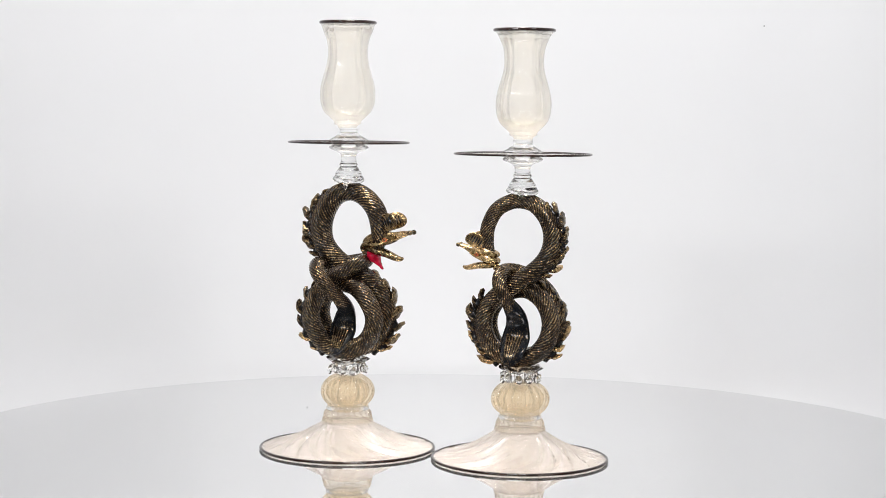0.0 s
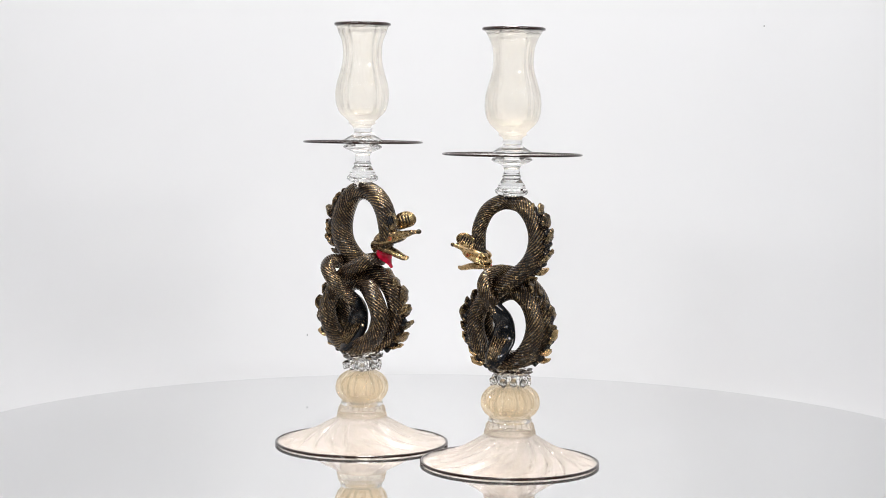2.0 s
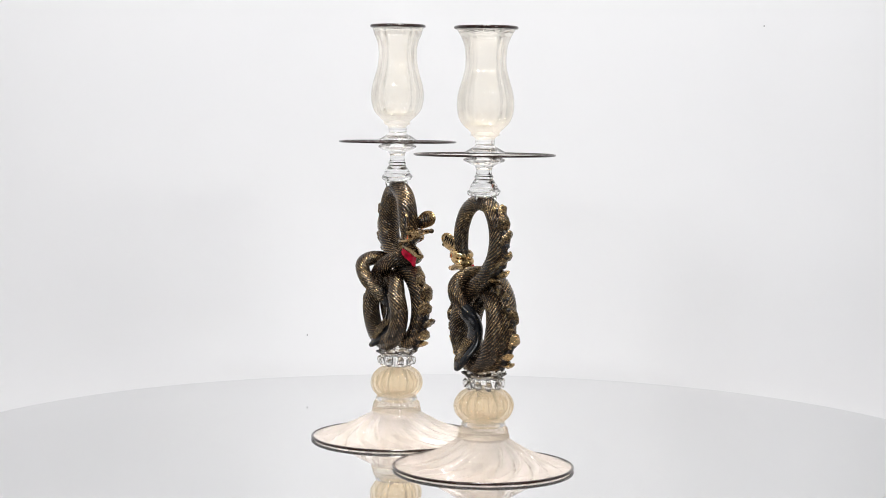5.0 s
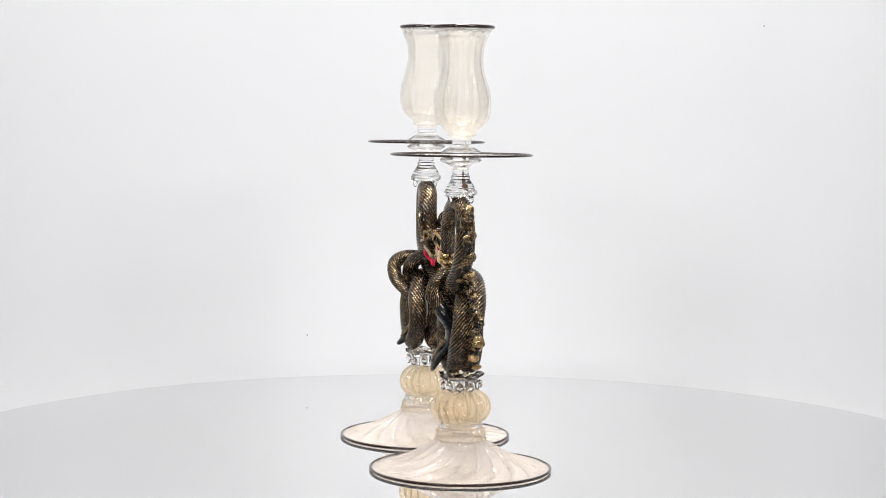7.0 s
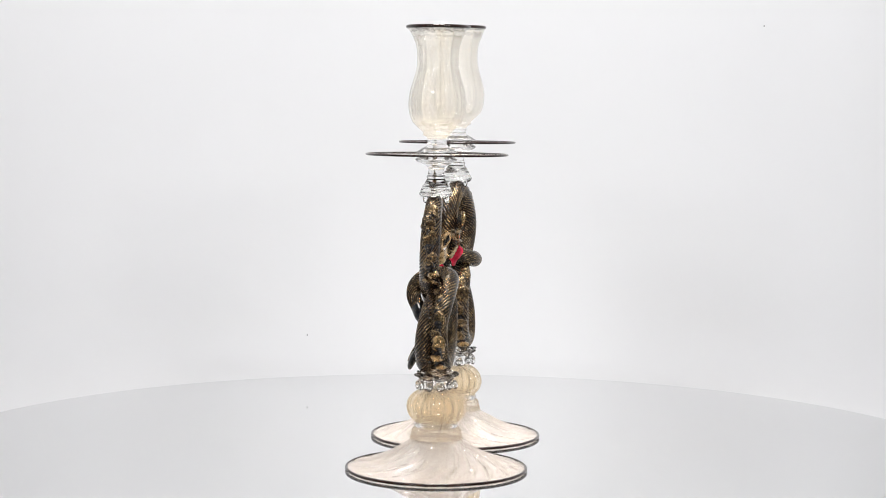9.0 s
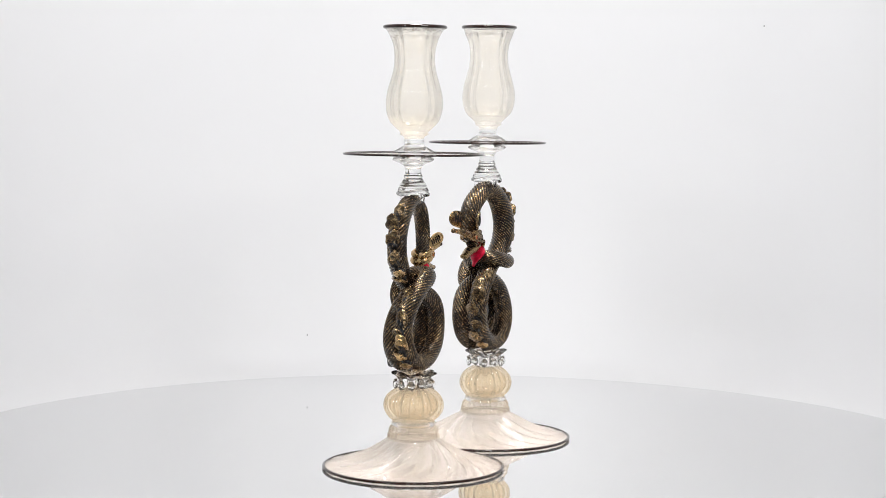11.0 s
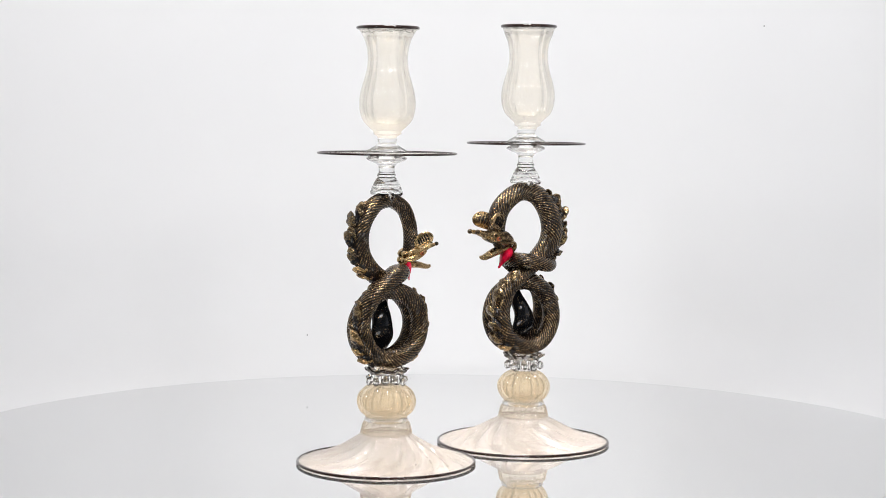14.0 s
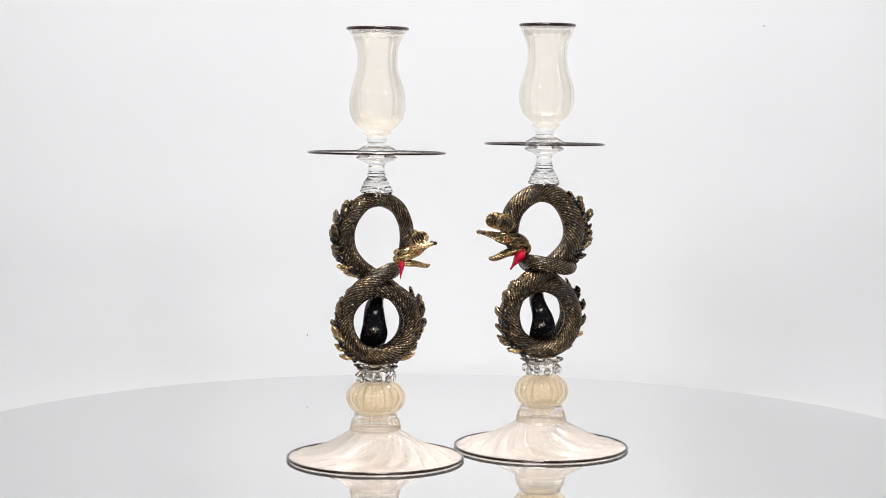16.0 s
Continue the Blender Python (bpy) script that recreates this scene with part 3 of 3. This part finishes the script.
    part("tongue", loft([(root + (tip - root) * t, flat * w * spec["tongue_deep"], broad * w * spec["tongue_wide"]) for t, w in drop], 20), RED, head, "glossy red glass tongue")
    return ob


# near candlestick: head towards +x of its own space (left as seen from the front)
BODY_A = [(-0.0245, 0.1635, 0.0068, 0.0046), (-0.0265, 0.171, 0.007, 0.0050), (-0.0280, 0.180, 0.007, 0.0056), (-0.0268, 0.192, 0.007, 0.0058), (-0.0200, 0.205, 0.006, 0.0060), (-0.0085, 0.2118, 0.005, 0.0061), (0.0020, 0.2125, 0.003, 0.0063),
          (0.0120, 0.2090, 0.002, 0.0067), (0.0215, 0.1985, 0.002, 0.0072), (0.0260, 0.1850, 0.0025, 0.0075), (0.0235, 0.1700, 0.0035, 0.0076), (0.0140, 0.1575, 0.005, 0.0076), (-0.0010, 0.1470, 0.007, 0.0075),
          (-0.0150, 0.1380, 0.0075, 0.0073), (-0.0260, 0.1260, 0.0075, 0.0072), (-0.0300, 0.1120, 0.0075, 0.0072), (-0.0255, 0.0970, 0.0075, 0.0072), (-0.0140, 0.0870, 0.0075, 0.0072), (0.0000, 0.0845, 0.0075, 0.0072),
          (0.0145, 0.0890, 0.0075, 0.0072), (0.0240, 0.1010, 0.007, 0.0072), (0.0260, 0.1160, 0.005, 0.0072), (0.0190, 0.1310, 0.002, 0.0071), (0.0050, 0.1400, -0.001, 0.0071), (-0.0100, 0.1385, -0.004, 0.0071),
          (-0.0225, 0.1300, -0.0055, 0.0071), (-0.0290, 0.1150, -0.0048, 0.0071), (-0.0260, 0.0985, -0.0048, 0.0071), (-0.0150, 0.0880, -0.0048, 0.0071), (0.0000, 0.0850, -0.0048, 0.0071), (0.0155, 0.0895, -0.0048, 0.0071),
          (0.0260, 0.1030, -0.0048, 0.0071), (0.0280, 0.1190, -0.0048, 0.0071), (0.0215, 0.1350, -0.008, 0.0070), (0.0095, 0.1460, -0.010, 0.0068), (-0.0035, 0.1525, -0.0095, 0.0066), (-0.0125, 0.1548, -0.003, 0.0062),
          (-0.0142, 0.1535, 0.010, 0.0060), (-0.0135, 0.1470, 0.0190, 0.0058), (-0.0100, 0.1380, 0.0208, 0.0056), (-0.0055, 0.1290, 0.0165, 0.0055), (-0.0020, 0.1210, 0.0120, 0.0055)]
TAIL_A = [(-0.0060, 0.1300, 0.0170, 0.0056, 0.0052), (-0.0030, 0.1240, 0.0135, 0.0076, 0.0060), (-0.0015, 0.1190, 0.0100, 0.0086, 0.0058), (-0.0010, 0.1110, 0.0080, 0.0098, 0.0048), (-0.0015, 0.1010, 0.0105, 0.0118, 0.0040), (-0.0025, 0.0910, 0.0180, 0.0104, 0.0034), (-0.0040, 0.0835, 0.0215, 0.0066, 0.0026), (-0.0050, 0.0795, 0.0228, 0.0022, 0.0014)]
NEAR = dict(side=1, R=0.0720, zfoot=0.0255, rcollar=0.0200, zknop=0.0507, rknop=0.0232, hknop=0.0158, zruffle=0.0645, ztop=0.2195, zplate=0.2505, rplate=0.0554, rbelly=0.0226, rwaist=0.0168, rcup=0.0240, zcup=0.350,
            body=BODY_A, tail=TAIL_A, lean=0.0022, cup_aside=0.0, head=(-0.0352, 0.1684, 0.0065), head_tilt=0.15, head_size=0.80, head_mat=GOLD, tongue_deep=0.0022, tongue_wide=0.0020,
            tongue=((-0.0222, 0.1630, 0.001), (-0.0195, 0.1475, -0.003)),
            crests=[((-0.001, 0.182), (0.0372, 0.0345), 0.0015, 46, -64, 9, 0.0115, (7, 8)), ((-0.001, 0.112), (0.0395, 0.0380), 0.006, 148, 238, 7, 0.0125, (4, 5, 6)), ((0.0005, 0.112), (0.0350, 0.0360), -0.0052, 52, -52, 8, 0.0108, (5, 6, 7))])


# far candlestick: the other way round
BODY_B = [(0.0245, 0.1675, 0.000, 0.0048), (0.0275, 0.1760, 0.002, 0.0064), (0.0296, 0.1860, 0.004, 0.0077), (0.0260, 0.2010, 0.004, 0.0081), (0.0158, 0.2122, 0.002, 0.0079), (0.0030, 0.2170, 0.001, 0.0077), (-0.0110, 0.2135, -0.001, 0.0082),
          (-0.0215, 0.2015, -0.003, 0.0089), (-0.0262, 0.1860, -0.004, 0.0092), (-0.0232, 0.1720, -0.0035, 0.0089), (-0.0120, 0.1600, -0.003, 0.0082), (0.0020, 0.1510, -0.003, 0.0080), (0.0160, 0.1430, -0.006, 0.0079),
          (0.0270, 0.1320, -0.0065, 0.0078), (0.0320, 0.1160, -0.0065, 0.0078), (0.0275, 0.0990, -0.0065, 0.0077), (0.0155, 0.0885, -0.0065, 0.0076), (0.0010, 0.0855, -0.007, 0.0075), (-0.0135, 0.0895, -0.007, 0.0075),
          (-0.0235, 0.1015, -0.006, 0.0075), (-0.0260, 0.1160, -0.004, 0.0074), (-0.0200, 0.1310, -0.001, 0.0074), (-0.0060, 0.1395, 0.003, 0.0074), (0.0090, 0.1375, 0.007, 0.0074), (0.0215, 0.1270, 0.0115, 0.0074),
          (0.0275, 0.1125, 0.0115, 0.0074), (0.0240, 0.0980, 0.0115, 0.0074), (0.0140, 0.0885, 0.0115, 0.0074), (0.0000, 0.0850, 0.0115, 0.0074), (-0.0150, 0.0890, 0.0115, 0.0074), (-0.0255, 0.1010, 0.0115, 0.0073),
          (-0.0290, 0.1150, 0.0115, 0.0072), (-0.0235, 0.1310, 0.010, 0.0070), (-0.0110, 0.1440, 0.0125, 0.0068), (0.0020, 0.1520, 0.0128, 0.0064), (0.0118, 0.1575, 0.0095, 0.0061), (0.0148, 0.1592, 0.000, 0.0060),
          (0.0105, 0.1590, -0.0115, 0.0060), (0.0000, 0.1570, -0.0150, 0.0060), (-0.0140, 0.1545, -0.0130, 0.0060), (-0.0225, 0.1545, -0.004, 0.0060), (-0.0225, 0.1560, 0.0135, 0.0060), (-0.0180, 0.1510, 0.0250, 0.0060),
          (-0.0085, 0.1390, 0.0255, 0.0058), (-0.0015, 0.1290, 0.0175, 0.0055), (0.0020, 0.1220, 0.0105, 0.0055)]
TAIL_B = [(-0.0025, 0.1305, 0.0185, 0.0056, 0.0052), (0.0000, 0.1240, 0.0115, 0.0068, 0.0060), (0.0002, 0.1180, 0.0055, 0.0076, 0.0058), (-0.0014, 0.1100, 0.0030, 0.0096, 0.0048), (-0.0026, 0.1000, 0.0055, 0.0114, 0.0040), (-0.0026, 0.0910, 0.0135, 0.0092, 0.0034), (-0.0030, 0.0845, 0.0205, 0.0056, 0.0026), (-0.0050, 0.0815, 0.0238, 0.0022, 0.0016)]
FAR = dict(side=-1, R=0.0734, zfoot=0.0245, rcollar=0.0205, zknop=0.0490, rknop=0.0218, hknop=0.0158, zruffle=0.0645, ztop=0.2260, zplate=0.2579, rplate=0.0499, rbelly=0.0228, rwaist=0.0172, rcup=0.0226, zcup=0.3568,
           body=BODY_B, tail=TAIL_B, lean=0.0012, cup_aside=0.0013, head=(0.0348, 0.1778, 0.001), head_tilt=0.0, head_size=1.0, head_mat=HEAD, tongue_deep=0.0040, tongue_wide=0.0076,
           tongue=((0.0185, 0.1690, -0.001), (0.0305, 0.1525, -0.001)),
           crests=[((0.000, 0.186), (-0.0378, 0.0370), -0.004, 46, -54, 9, 0.0115, ()), ((0.001, 0.112), (-0.0395, 0.0375), 0.008, 38, -52, 6, 0.0118, (4, 5)), ((0.001, 0.112), (0.0385, 0.0365), -0.008, 66, -54, 8, 0.0118, (7,))])


CANDLE_A = candlestick(NEAR, "pale gold-dust glass candlestick with dark gilded dragon, wide drip plate")
CANDLE_B = candlestick(FAR, "pale gold-dust glass candlestick with dark dragon, smaller drip plate")


# ---- what moves: the turntable turns and carries both ----
def turn(t):
    return -1.24894 + 0.15435 * t - 0.00007 * (t - 8) ** 2


def motions():
    times = [0.5 * i for i in range(33)]
    walk(TURNTABLE, [(t, pose(0, 0, 0, 0, 0, 90 - math.degrees(turn(t)))) for t in times])
    walk(CANDLE_A, [(t, pose(-0.06261 * math.sin(turn(t)), -0.06261 * math.cos(turn(t)), 0, 0, 0, 90 - math.degrees(turn(t)))) for t in times])
    walk(CANDLE_B, [(t, pose(0.08691 * math.sin(turn(t) - 0.05475), 0.08691 * math.cos(turn(t) - 0.05475), 0, 0, 0, 90 - math.degrees(turn(t)))) for t in times])


motions()
